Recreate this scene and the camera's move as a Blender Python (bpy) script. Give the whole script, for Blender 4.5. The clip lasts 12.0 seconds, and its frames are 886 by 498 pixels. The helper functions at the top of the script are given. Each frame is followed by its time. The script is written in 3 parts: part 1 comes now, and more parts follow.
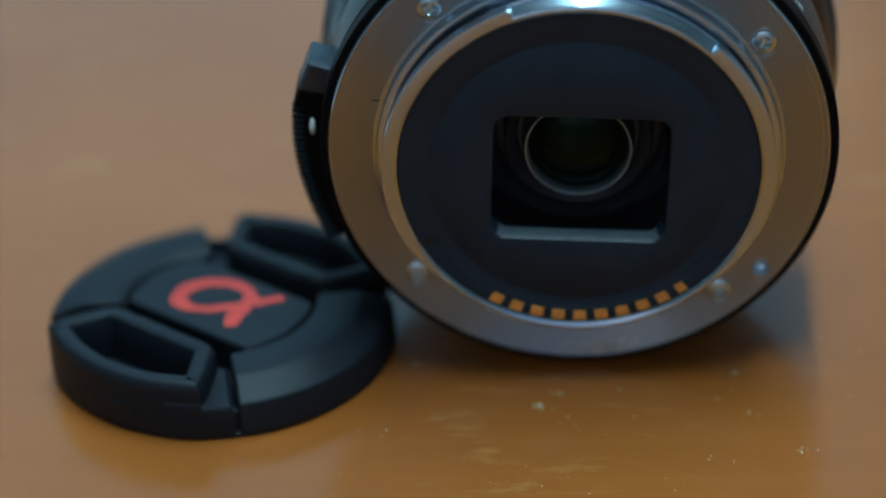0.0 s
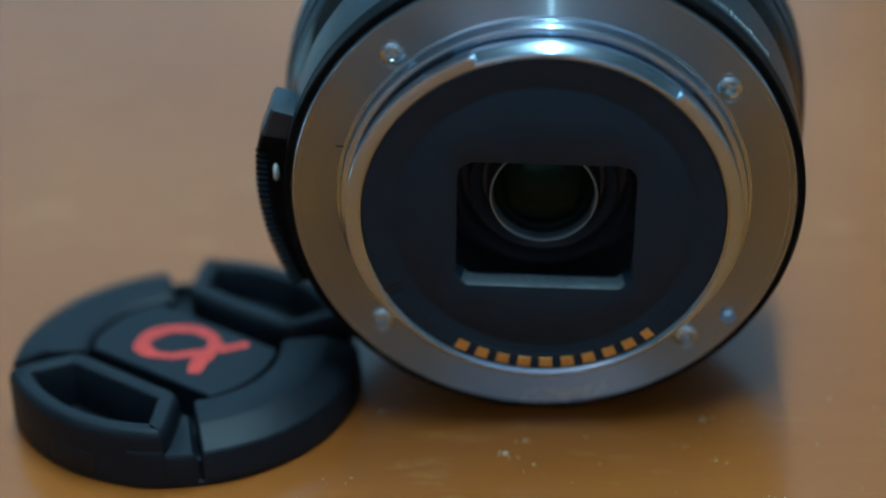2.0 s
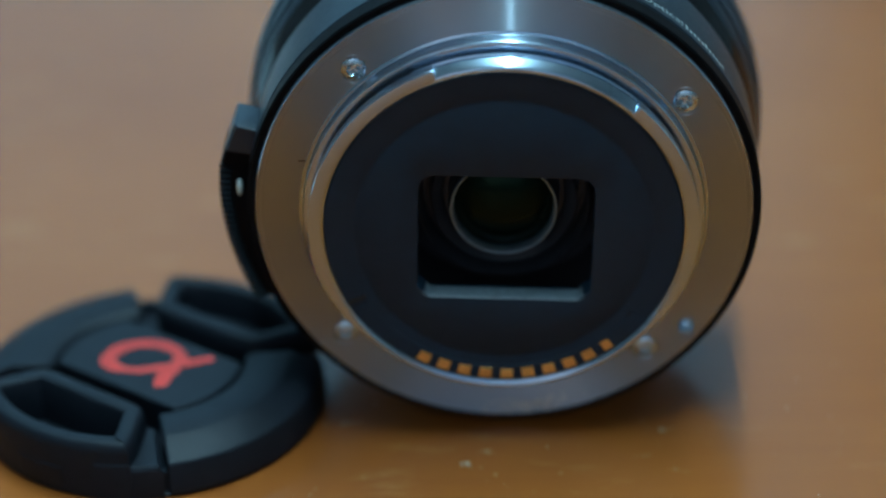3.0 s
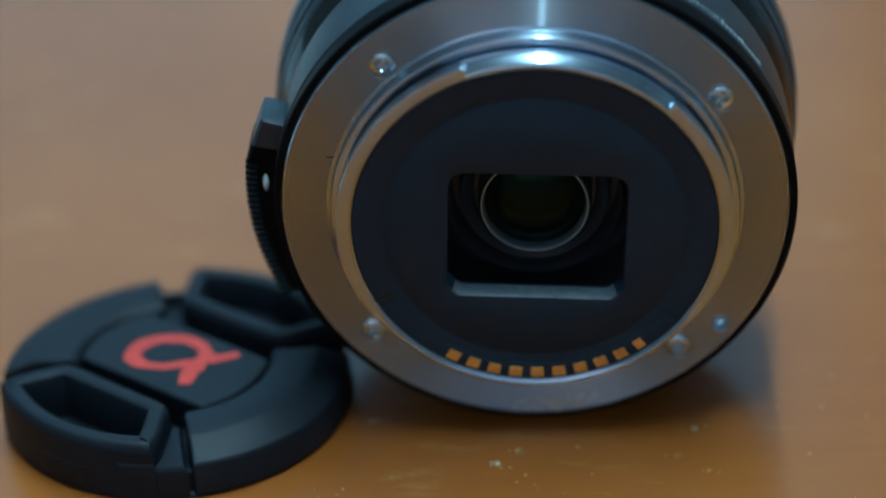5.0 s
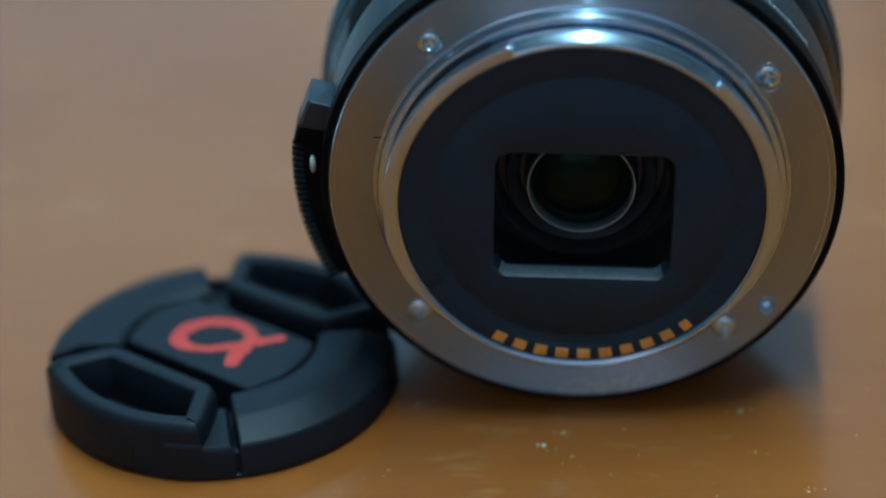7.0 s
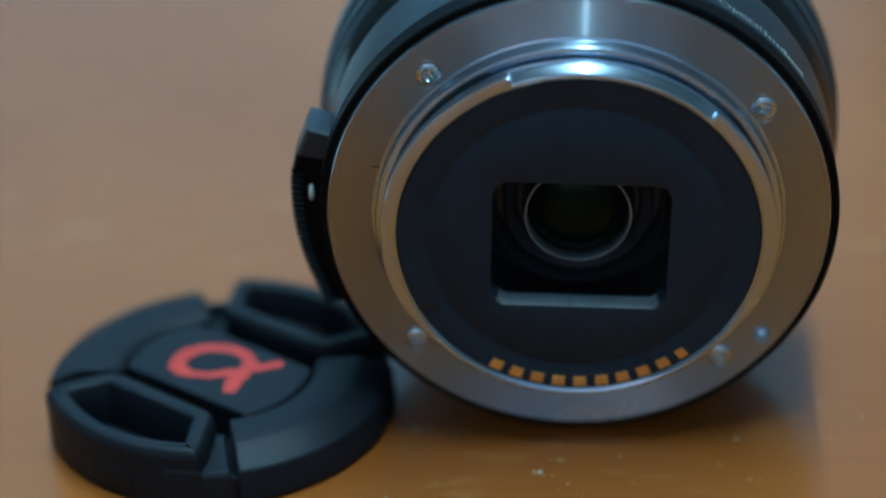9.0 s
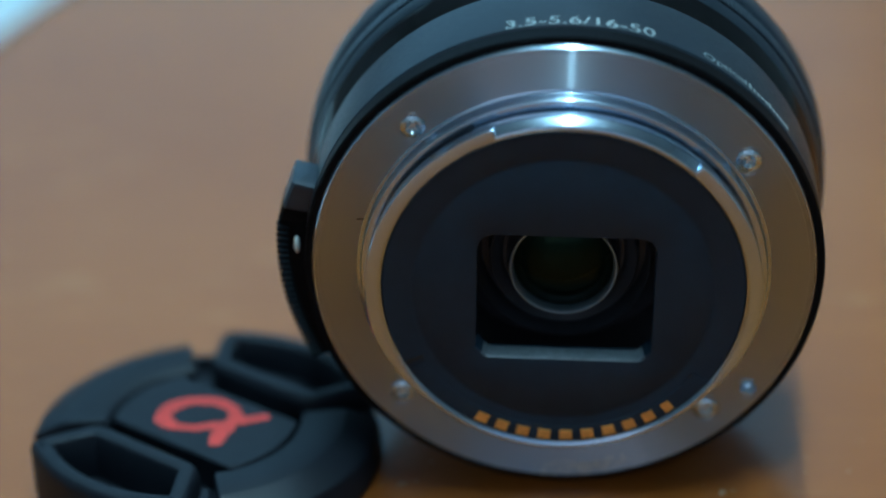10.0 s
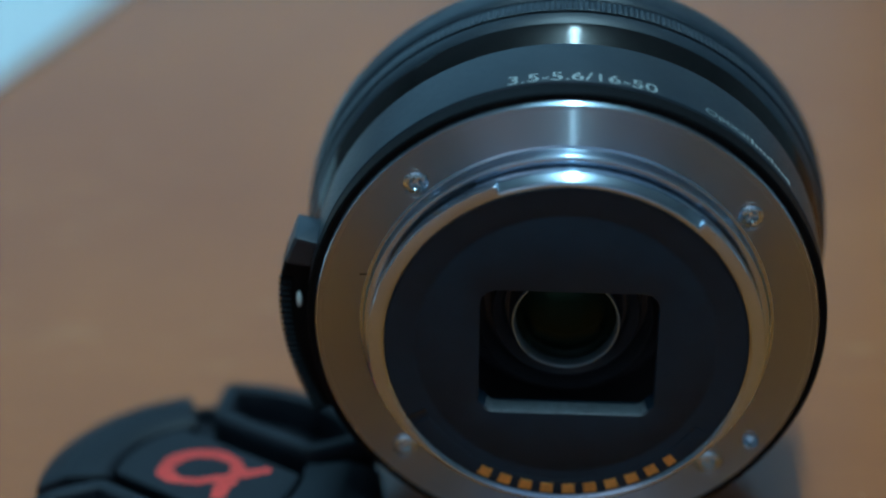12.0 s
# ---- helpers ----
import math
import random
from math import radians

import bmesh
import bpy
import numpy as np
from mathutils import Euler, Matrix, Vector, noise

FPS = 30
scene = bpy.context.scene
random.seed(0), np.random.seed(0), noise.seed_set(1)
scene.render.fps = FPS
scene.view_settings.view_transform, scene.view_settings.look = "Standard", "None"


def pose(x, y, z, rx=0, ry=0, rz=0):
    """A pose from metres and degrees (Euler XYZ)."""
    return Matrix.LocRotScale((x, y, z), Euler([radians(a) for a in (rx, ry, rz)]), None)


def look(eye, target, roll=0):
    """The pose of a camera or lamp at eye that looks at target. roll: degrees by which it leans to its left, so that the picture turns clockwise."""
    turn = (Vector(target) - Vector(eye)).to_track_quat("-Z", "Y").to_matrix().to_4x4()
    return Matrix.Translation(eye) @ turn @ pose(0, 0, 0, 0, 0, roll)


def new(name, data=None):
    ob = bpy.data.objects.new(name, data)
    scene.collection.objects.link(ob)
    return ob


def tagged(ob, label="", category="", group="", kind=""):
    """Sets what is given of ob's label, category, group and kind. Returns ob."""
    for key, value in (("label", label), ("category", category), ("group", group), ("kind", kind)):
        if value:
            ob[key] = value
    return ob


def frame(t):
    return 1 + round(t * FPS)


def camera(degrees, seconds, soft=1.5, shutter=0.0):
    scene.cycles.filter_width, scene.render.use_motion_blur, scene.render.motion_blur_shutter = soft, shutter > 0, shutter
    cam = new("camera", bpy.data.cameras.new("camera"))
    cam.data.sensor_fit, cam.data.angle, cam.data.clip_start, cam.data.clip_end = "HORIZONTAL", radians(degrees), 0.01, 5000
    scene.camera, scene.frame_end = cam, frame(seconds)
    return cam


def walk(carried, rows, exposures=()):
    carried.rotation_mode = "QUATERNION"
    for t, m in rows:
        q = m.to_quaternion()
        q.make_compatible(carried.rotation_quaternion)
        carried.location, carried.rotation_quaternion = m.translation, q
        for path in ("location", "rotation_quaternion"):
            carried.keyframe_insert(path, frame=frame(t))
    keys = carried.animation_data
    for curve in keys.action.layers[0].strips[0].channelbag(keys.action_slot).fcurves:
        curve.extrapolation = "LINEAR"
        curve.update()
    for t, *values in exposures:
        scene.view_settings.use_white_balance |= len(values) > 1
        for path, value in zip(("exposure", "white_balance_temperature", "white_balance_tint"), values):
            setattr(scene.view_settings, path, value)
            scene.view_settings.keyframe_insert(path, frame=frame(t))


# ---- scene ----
cam = camera(20.0, 12.0, 2.0)

# Depth of field: one fixed focus, on the metal mount.
cam.data.dof.use_dof = True
cam.data.dof.focus_distance = 0.294
cam.data.dof.aperture_fstop = 8.0

PATH = [
    (0, (0.00093, -0.26604, 0.17484), (-0.01738, 0.00841, 0.01132), -2.44),
    (0.5, (0.00274, -0.26810, 0.17355), (-0.01257, 0.01184, 0.01929), -2.22),
    (1, (0.00295, -0.26825, 0.17449), (-0.01266, 0.01244, 0.02161), -2.18),
    (1.5, (0.00237, -0.26539, 0.17494), (-0.01184, 0.01374, 0.01909), -2.08),
    (2, (0.00325, -0.26329, 0.17495), (-0.01310, 0.01344, 0.01509), -2.25),
    (2.5, (0.00520, -0.26627, 0.17589), (-0.00961, 0.01070, 0.01628), -2.23),
    (3, (0.00451, -0.26822, 0.17470), (-0.00805, 0.01083, 0.01858), -2.17),
    (3.5, (0.00444, -0.26276, 0.17567), (-0.00916, 0.01468, 0.01680), -2.31),
    (3.7, (0.00330, -0.26047, 0.17861), (-0.01139, 0.01492, 0.01631), -2.31),
    (5.3, (0.00386, -0.26101, 0.17686), (-0.01225, 0.01479, 0.01538), -2.50),
    (5.5, (0.00399, -0.26174, 0.17696), (-0.01291, 0.01403, 0.01552), -2.73),
    (6, (0.00230, -0.26295, 0.17540), (-0.01542, 0.01336, 0.01497), -2.63),
    (6.5, (0.00224, -0.26337, 0.17514), (-0.01640, 0.01314, 0.01514), -2.75),
    (6.8, (0.00125, -0.26306, 0.17232), (-0.01783, 0.01124, 0.00863), -2.62),
    (7, (0.00135, -0.26366, 0.17291), (-0.01779, 0.01345, 0.01403), -2.70),
    (7.2, (0.00039, -0.26379, 0.17409), (-0.01861, 0.01428, 0.01687), -2.70),
    (8.8, (0.00182, -0.26420, 0.17611), (-0.01830, 0.01302, 0.01754), -2.64),
    (9, (0.00116, -0.26434, 0.17589), (-0.01731, 0.01340, 0.01803), -2.49),
    (9.5, (0.00235, -0.26444, 0.17532), (-0.01674, 0.01480, 0.02020), -2.46),
    (10, (0.00367, -0.26412, 0.17525), (-0.01554, 0.01706, 0.02368), -2.46),
    (10.5, (0.00331, -0.26363, 0.17614), (-0.01640, 0.01815, 0.02578), -2.63),
    (11, (0.00348, -0.26275, 0.17752), (-0.01631, 0.01947, 0.02798), -2.75),
    (11.5, (0.00328, -0.26314, 0.17856), (-0.01545, 0.02000, 0.03064), -2.64),
    (12, (0.00217, -0.26294, 0.17853), (-0.01566, 0.01985, 0.02982), -2.42),
]
walk(cam, [(t, look(eye, target, roll)) for t, eye, target, roll in PATH],
     exposures=[(0.0, -1.2, 5450, 8), (0.6, -1.17, 5190, 6), (2.0, -1.15, 5170, 6.5), (3.7, -1.15, 5200, 7), (7.2, -1.16, 5170, 7.5), (9.0, -1.16, 5120, 7), (10.5, -1.2, 5110, 7.5), (12.0, -1.55, 5130, 7.5)])

# ---------------------------------------------------------------- light
world = bpy.data.worlds.new("world")
scene.world = world
world.use_nodes = True
sky = world.node_tree.nodes.new("ShaderNodeTexSky")
sky.sky_type = "NISHITA"
sky.sun_disc = False
sky.sun_elevation = radians(35)
sky.sun_rotation = radians(200)
world.node_tree.links.new(sky.outputs[0], world.node_tree.nodes["Background"].inputs[0])
world.node_tree.nodes["Background"].inputs[1].default_value = 0.1


def area(name, m, sx, sy, watts, colour):
    data = bpy.data.lights.new(name, "AREA")
    data.shape, data.size, data.size_y, data.energy, data.color = "RECTANGLE", sx, sy, watts, colour
    ob = new(name, data)
    ob.matrix_world = m
    return ob


# cool daylight in the window before the table, and a tube on the ceiling
area("window_fill", look((-0.74, 1.585, 0.95), (-0.35, 0.0, 0.55)), 2.1, 1.2, 12.6, (0.50, 0.935, 1.06))
# unseen fill behind the camera, added to brighten the faces turned towards it
area("window_fill", look((0.0, -2.17, 0.95), (0.0, 0.0, 0.3)), 2.1, 1.2, 2.8, (0.74, 0.90, 0.88))
# the tube hangs a little under the ceiling and shines down and up
TUBE = (0.67, 0.95, 0.92)
area("tube_light", pose(0.095, 0.03, 1.5), 0.03, 1.15, 39.0, TUBE)
area("tube_light", pose(0.095, 0.03, 1.504, 180), 0.03, 1.15, 34.0, TUBE)


# ---------------------------------------------------------------- materials
def material(name, base, rough, metal=0.0, **extra):
    mat = bpy.data.materials.new(name)
    mat.use_nodes = True
    b = mat.node_tree.nodes["Principled BSDF"]
    b.inputs["Base Color"].default_value = (*base, 1)
    b.inputs["Roughness"].default_value = rough
    b.inputs["Metallic"].default_value = metal
    for key, value in extra.items():
        b.inputs[key.replace("_", " ")].default_value = value
    return mat


def node(mat, kind, **inputs):
    n = mat.node_tree.nodes.new(kind)
    for key, value in inputs.items():
        n.inputs[key.replace("_", " ")].default_value = value
    return n


def wire(mat, a, b):
    mat.node_tree.links.new(a, b)


def mottle(mat, scale, amount, rough_span=0.0, bump=0.0, bump_scale=0.0, stretch=(1, 1, 1), fine=6.0):
    """Two scales of uneven colour, gloss and relief."""
    b = mat.node_tree.nodes["Principled BSDF"]
    base = tuple(b.inputs["Base Color"].default_value)
    rough = b.inputs["Roughness"].default_value
    tex = node(mat, "ShaderNodeTexCoord")
    mapping = node(mat, "ShaderNodeMapping", Scale=stretch)
    wire(mat, tex.outputs["Object"], mapping.inputs["Vector"])
    coarse = node(mat, "ShaderNodeTexNoise", Scale=scale, Detail=3.0)
    grain = node(mat, "ShaderNodeTexNoise", Scale=scale * fine, Detail=4.0)
    for n in (coarse, grain):
        wire(mat, mapping.outputs[0], n.inputs["Vector"])
    both = node(mat, "ShaderNodeMath")
    both.operation = "ADD"
    wire(mat, coarse.outputs[0], both.inputs[0])
    wire(mat, grain.outputs[0], both.inputs[1])
    ramp = node(mat, "ShaderNodeMapRange")
    ramp.inputs["From Min"].default_value, ramp.inputs["From Max"].default_value = 0.7, 1.3
    wire(mat, both.outputs[0], ramp.inputs["Value"])
    mix = node(mat, "ShaderNodeMix")
    mix.data_type = "RGBA"
    mix.inputs[6].default_value = (*[c * (1 - amount) for c in base[:3]], 1)
    mix.inputs[7].default_value = (*[min(1, c * (1 + amount)) for c in base[:3]], 1)
    wire(mat, ramp.outputs[0], mix.inputs[0])
    wire(mat, mix.outputs[2], b.inputs["Base Color"])
    if rough_span:
        rr = node(mat, "ShaderNodeMapRange")
        rr.inputs["To Min"].default_value, rr.inputs["To Max"].default_value = rough - rough_span, rough + rough_span
        rr.inputs["From Min"].default_value, rr.inputs["From Max"].default_value = 0.3, 0.7
        wire(mat, grain.outputs[0], rr.inputs["Value"])
        wire(mat, rr.outputs[0], b.inputs["Roughness"])
    if bump:
        relief = node(mat, "ShaderNodeTexNoise", Scale=bump_scale, Detail=3.0)
        wire(mat, mapping.outputs[0], relief.inputs["Vector"])
        bp = node(mat, "ShaderNodeBump", Strength=bump, Distance=0.0001)
        wire(mat, relief.outputs[0], bp.inputs["Height"])
        wire(mat, bp.outputs[0], b.inputs["Normal"])
    return mat


def turned_metal(name, base, low, high, drawn, fine=0.0):
    """Bright plated brass, turned on a lathe: fine circular lines that draw highlights into radial streaks."""
    mat = material(name, base, low, 1.0, Anisotropic=drawn, Anisotropic_Rotation=0.25)
    b = mat.node_tree.nodes["Principled BSDF"]
    tangent = node(mat, "ShaderNodeTangent")
    tangent.direction_type, tangent.axis = "RADIAL", "Y"
    wire(mat, tangent.outputs[0], b.inputs["Tangent"])
    tex = node(mat, "ShaderNodeTexCoord")
    sep = node(mat, "ShaderNodeSeparateXYZ")
    wire(mat, tex.outputs["Object"], sep.inputs[0])
    comb = node(mat, "ShaderNodeCombineXYZ")
    wire(mat, sep.outputs[0], comb.inputs[0])
    wire(mat, sep.outputs[2], comb.inputs[1])
    length = node(mat, "ShaderNodeVectorMath")
    length.operation = "LENGTH"
    wire(mat, comb.outputs[0], length.inputs[0])
    rings = node(mat, "ShaderNodeTexNoise", Scale=2600.0, Detail=3.0)
    rings.noise_dimensions = "1D"
    wire(mat, length.outputs["Value"], rings.inputs["W"])
    smear = node(mat, "ShaderNodeTexNoise", Scale=160.0, Detail=4.0)
    wire(mat, tex.outputs["Object"], smear.inputs["Vector"])
    both = node(mat, "ShaderNodeMath")
    both.operation = "ADD"
    wire(mat, rings.outputs[0], both.inputs[0])
    wire(mat, smear.outputs[0], both.inputs[1])
    rr = node(mat, "ShaderNodeMapRange")
    rr.inputs["From Min"].default_value, rr.inputs["From Max"].default_value = 0.6, 1.4
    rr.inputs["To Min"].default_value, rr.inputs["To Max"].default_value = low, high
    wire(mat, both.outputs[0], rr.inputs["Value"])
    wire(mat, rr.outputs[0], b.inputs["Roughness"])
    if fine:
        # the crests of the turning lines are burnished and reflect more sharply
        crest = node(mat, "ShaderNodeBsdfAnisotropic", Roughness=fine, Anisotropy=0.9, Rotation=0.0)
        crest.inputs["Color"].default_value = (*base, 1)
        wire(mat, tangent.outputs[0], crest.inputs["Tangent"])
        mix = node(mat, "ShaderNodeMixShader", Fac=0.5)
        wire(mat, b.outputs[0], mix.inputs[1])
        wire(mat, crest.outputs[0], mix.inputs[2])
        wire(mat, mix.outputs[0], mat.node_tree.nodes["Material Output"].inputs["Surface"])
    return mat


def varnished_wood():
    """Orange-brown wood under a worn, glossy varnish."""
    mat = material("varnished_wood", (0.36, 0.13, 0.022), 0.42, 0.0, Coat_Weight=0.6, Coat_Roughness=0.17, Coat_IOR=1.5, Specular_IOR_Level=0.2)
    b = mat.node_tree.nodes["Principled BSDF"]
    tex = node(mat, "ShaderNodeTexCoord")
    mapping = node(mat, "ShaderNodeMapping", Scale=(1.0, 14.0, 1.0), Rotation=(0, 0, 0.06))
    wire(mat, tex.outputs["Object"], mapping.inputs["Vector"])
    grain = node(mat, "ShaderNodeTexNoise", Scale=22.0, Detail=8.0, Roughness=0.65, Distortion=0.4)
    wire(mat, mapping.outputs[0], grain.inputs["Vector"])
    cloud = node(mat, "ShaderNodeTexNoise", Scale=16.0, Detail=3.0)
    wire(mat, tex.outputs["Object"], cloud.inputs["Vector"])
    both = node(mat, "ShaderNodeMath")
    both.operation = "ADD"
    weak = node(mat, "ShaderNodeMapRange")
    weak.inputs["To Min"].default_value, weak.inputs["To Max"].default_value = 0.25, 0.75
    wire(mat, grain.outputs[0], weak.inputs["Value"])
    wire(mat, weak.outputs[0], both.inputs[0])
    wire(mat, cloud.outputs[0], both.inputs[1])
    ramp = node(mat, "ShaderNodeValToRGB")
    ramp.color_ramp.elements[0].position, ramp.color_ramp.elements[0].color = 0.36, (0.305, 0.084, 0.0105, 1)
    ramp.color_ramp.elements[1].position, ramp.color_ramp.elements[1].color = 0.66, (0.385, 0.119, 0.0165, 1)
    half = node(mat, "ShaderNodeMath")
    half.operation = "MULTIPLY"
    half.inputs[1].default_value = 0.5
    wire(mat, both.outputs[0], half.inputs[0])
    wire(mat, half.outputs[0], ramp.inputs[0])
    # fine pale wear along the grain, and sparse rubbed spots
    along = node(mat, "ShaderNodeMapping", Scale=(1.0, 3.5, 1.0), Rotation=(0, 0, 0.1))
    wire(mat, tex.outputs["Object"], along.inputs["Vector"])
    streak = node(mat, "ShaderNodeTexNoise", Scale=95.0, Detail=6.0, Roughness=0.7)
    wire(mat, along.outputs[0], streak.inputs["Vector"])
    spot = node(mat, "ShaderNodeTexNoise", Scale=48.0, Detail=2.0)
    wire(mat, tex.outputs["Object"], spot.inputs["Vector"])
    s1 = node(mat, "ShaderNodeMapRange")
    s1.inputs["From Min"].default_value, s1.inputs["From Max"].default_value = 0.55, 0.78
    wire(mat, streak.outputs[0], s1.inputs["Value"])
    s2 = node(mat, "ShaderNodeMapRange")
    s2.inputs["From Min"].default_value, s2.inputs["From Max"].default_value = 0.45, 0.7
    wire(mat, spot.outputs[0], s2.inputs["Value"])
    worn = node(mat, "ShaderNodeMath")
    worn.operation = "MULTIPLY"
    wire(mat, s1.outputs[0], worn.inputs[0])
    wire(mat, s2.outputs[0], worn.inputs[1])
    rub = node(mat, "ShaderNodeMix")
    rub.data_type = "RGBA"
    rub.inputs[7].default_value = (0.5, 0.22, 0.07, 1)
    wire(mat, worn.outputs[0], rub.inputs[0])
    wire(mat, ramp.outputs[0], rub.inputs[6])
    wire(mat, rub.outputs[2], b.inputs["Base Color"])
    scuff = node(mat, "ShaderNodeTexNoise", Scale=70.0, Detail=5.0)
    wire(mat, tex.outputs["Object"], scuff.inputs["Vector"])
    rr = node(mat, "ShaderNodeMapRange")
    rr.inputs["To Min"].default_value, rr.inputs["To Max"].default_value = 0.13, 0.22
    rr.inputs["From Min"].default_value, rr.inputs["From Max"].default_value = 0.3, 0.7
    wire(mat, scuff.outputs[0], rr.inputs["Value"])
    wire(mat, rr.outputs[0], b.inputs["Coat Roughness"])
    bp = node(mat, "ShaderNodeBump", Strength=0.04, Distance=0.0003)
    wire(mat, cloud.outputs[0], bp.inputs["Height"])
    wire(mat, bp.outputs[0], b.inputs["Coat Normal"])
    return mat


WOOD = varnished_wood()
METAL = turned_metal("turned_metal", (0.60, 0.665, 0.75), 0.50, 0.58, 1.0, 0.39)
POLISHED = turned_metal("polished_metal", (0.50, 0.60, 0.72), 0.18, 0.25, 0.8)
# mount metal coloured near-black to carry the shade inside the groove
GROOVE = mottle(material("groove_shaded_metal", (0.03, 0.028, 0.035), 0.35, 0.6), 300, 0.2, 0.05)
STEEL = mottle(material("screw_steel", (0.60, 0.72, 0.80), 0.27, 1.0), 900, 0.1, 0.04)
BARREL = mottle(material("barrel_anodised", (0.018, 0.026, 0.038), 0.38, Specular_IOR_Level=0.48), 300, 0.15, 0.05, 0.15, 5200)
GLOSS = mottle(material("glossy_black_ring", (0.006, 0.006, 0.007), 0.11, Specular_IOR_Level=0.4), 300, 0.2, 0.02)
RIM = mottle(material("rim_black", (0.005, 0.005, 0.006), 0.5, Specular_IOR_Level=0.06), 400, 0.2, 0.05)
PLASTIC = mottle(material("matt_black_plastic", (0.0100, 0.0230, 0.042), 0.6, Specular_IOR_Level=0.35), 350, 0.15, 0.05, 0.25, 6000)
# black plastic made paler: the light on the upturned ledge is in its colour
LEDGE = mottle(material("lit_ledge_plastic", (0.12, 0.14, 0.16), 0.5), 900, 0.3, 0.05, 0.3, 6000)
CAVITY = mottle(material("cavity_black", (0.045, 0.04, 0.046), 0.55), 300, 0.2, 0.05)
INNER = mottle(material("inner_barrel_black", (0.034, 0.036, 0.042), 0.36, Specular_IOR_Level=0.4), 500, 0.15, 0.04)
CAPBLACK = mottle(material("cap_plastic", (0.0085, 0.0105, 0.0162), 0.52, Specular_IOR_Level=0.27), 260, 0.2, 0.05, 0.08, 3200)
GOLD = mottle(material("gold_contact", (0.82, 0.47, 0.13), 0.46, 0.75), 1200, 0.2, 0.08)
RED = mottle(material("red_paint", (0.62, 0.042, 0.026), 0.55), 900, 0.22, 0.08, 0.4, 2500)
WHITEMARK = mottle(material("white_mark", (0.75, 0.8, 0.78), 0.3), 900, 0.06, 0.03)
PRINT = mottle(material("grey_print", (0.4, 0.44, 0.44), 0.5), 2500, 0.25, 0.03)
DARKMARK = material("dark_mark", (0.01, 0.01, 0.01), 0.5)
DUST = mottle(material("dust", (0.58, 0.5, 0.4), 0.7), 2500, 0.2)
PAPER = mottle(material("pale_paper", (0.66, 0.74, 0.79), 0.6), 30, 0.05, 0.03)
WALL = mottle(material("wall_paint", (0.55, 0.57, 0.58), 0.8), 3, 0.05, 0.05, 0.2, 120)
CEIL = mottle(material("ceiling_paint", (0.72, 0.73, 0.73), 0.85), 3, 0.04, 0.04)
FLOOR = mottle(material("floor_tile", (0.3, 0.27, 0.24), 0.5), 4, 0.12, 0.06)
GLASS = material("coated_glass", (0.003, 0.006, 0.004), 0.2, 0.0, Specular_Tint=(0.35, 0.6, 0.35, 1), Specular_IOR_Level=0.25)
PANE = material("window_glass", (1, 1, 1), 0.02, 0.0, Transmission_Weight=1.0)


# ---------------------------------------------------------------- mesh helpers
def part(name, bm, mat, parent=None, label="", smooth=35):
    me = bpy.data.meshes.new(name)
    bmesh.ops.recalc_face_normals(bm, faces=bm.faces)
    for f in bm.faces:
        f.smooth = True
    for e in bm.edges:
        if len(e.link_faces) == 2 and e.calc_face_angle(0) > radians(smooth):
            e.smooth = False
    bm.to_mesh(me)
    bm.free()
    me.materials.append(mat)
    ob = new(name, me)
    if parent:
        ob.parent = parent
    if label:
        tagged(ob, label)
    return ob


def empty(name, m):
    ob = new(name)
    ob.empty_display_size = 0.01
    ob.matrix_world = m
    return ob


def lathe(prof, n=192, a0=0.0, a1=360.0, shut=True, soft=0.0):
    """Turns a profile of (radius, y), in millimetres, round the y axis; part turns get end faces."""
    bm = bmesh.new()
    whole = abs(a1 - a0) > 359.9
    steps = n if whole else max(2, int(n * (a1 - a0) / 360))
    rings = []
    for r, y in prof:
        ring = []
        for i in range(steps if whole else steps + 1):
            a = radians(a0 + (a1 - a0) * i / steps)
            ring.append(bm.verts.new((r * math.cos(a) / 1000, y / 1000, r * math.sin(a) / 1000)))
        rings.append(ring)
    for p, q in zip(rings, rings[1:]):
        for i in range(steps):
            j = (i + 1) % len(p)
            bm.faces.new((p[i], p[j], q[j], q[i]))
    if not whole and shut:
        bm.faces.new([r[0] for r in rings])
        bm.faces.new([r[-1] for r in reversed(rings)])
    if soft:
        bm.normal_update()
        ends = {e for f in bm.faces if len(f.verts) > 4 for e in f.edges}
        bmesh.ops.bevel(bm, geom=list(ends), offset=soft / 1000, segments=2, profile=0.5, affect="EDGES")
    return bm


def arc(r, a0, a1, n):
    return [(r * math.cos(radians(a0 + (a1 - a0) * i / n)), r * math.sin(radians(a0 + (a1 - a0) * i / n))) for i in range(n + 1)]


def inset(poly, d):
    """A closed outline, anticlockwise, moved inwards by d."""
    out = []
    for i, p in enumerate(poly):
        a, b = Vector(poly[i - 1]), Vector(poly[(i + 1) % len(poly)])
        p = Vector(p)
        e1, e2 = (p - a).normalized(), (b - p).normalized()
        n1, n2 = Vector((-e1.y, e1.x)), Vector((-e2.y, e2.x))
        k = n1 + n2
        k = k / max(0.35, k.length_squared / 2)
        out.append(tuple(p + k * d))
    return out


def stack(layers, bottom=True, top=True):
    """Skins outlines of equal length, each with its height, in millimetres."""
    bm = bmesh.new()
    rings = [[bm.verts.new((x / 1000, y / 1000, z / 1000)) for x, y in poly] for poly, z in layers]
    for p, q in zip(rings, rings[1:]):
        for i in range(len(p)):
            j = (i + 1) % len(p)
            bm.faces.new((p[i], p[j], q[j], q[i]))
    if bottom:
        bm.faces.new(list(reversed(rings[0])))
    if top:
        bm.faces.new(rings[-1])
    return bm


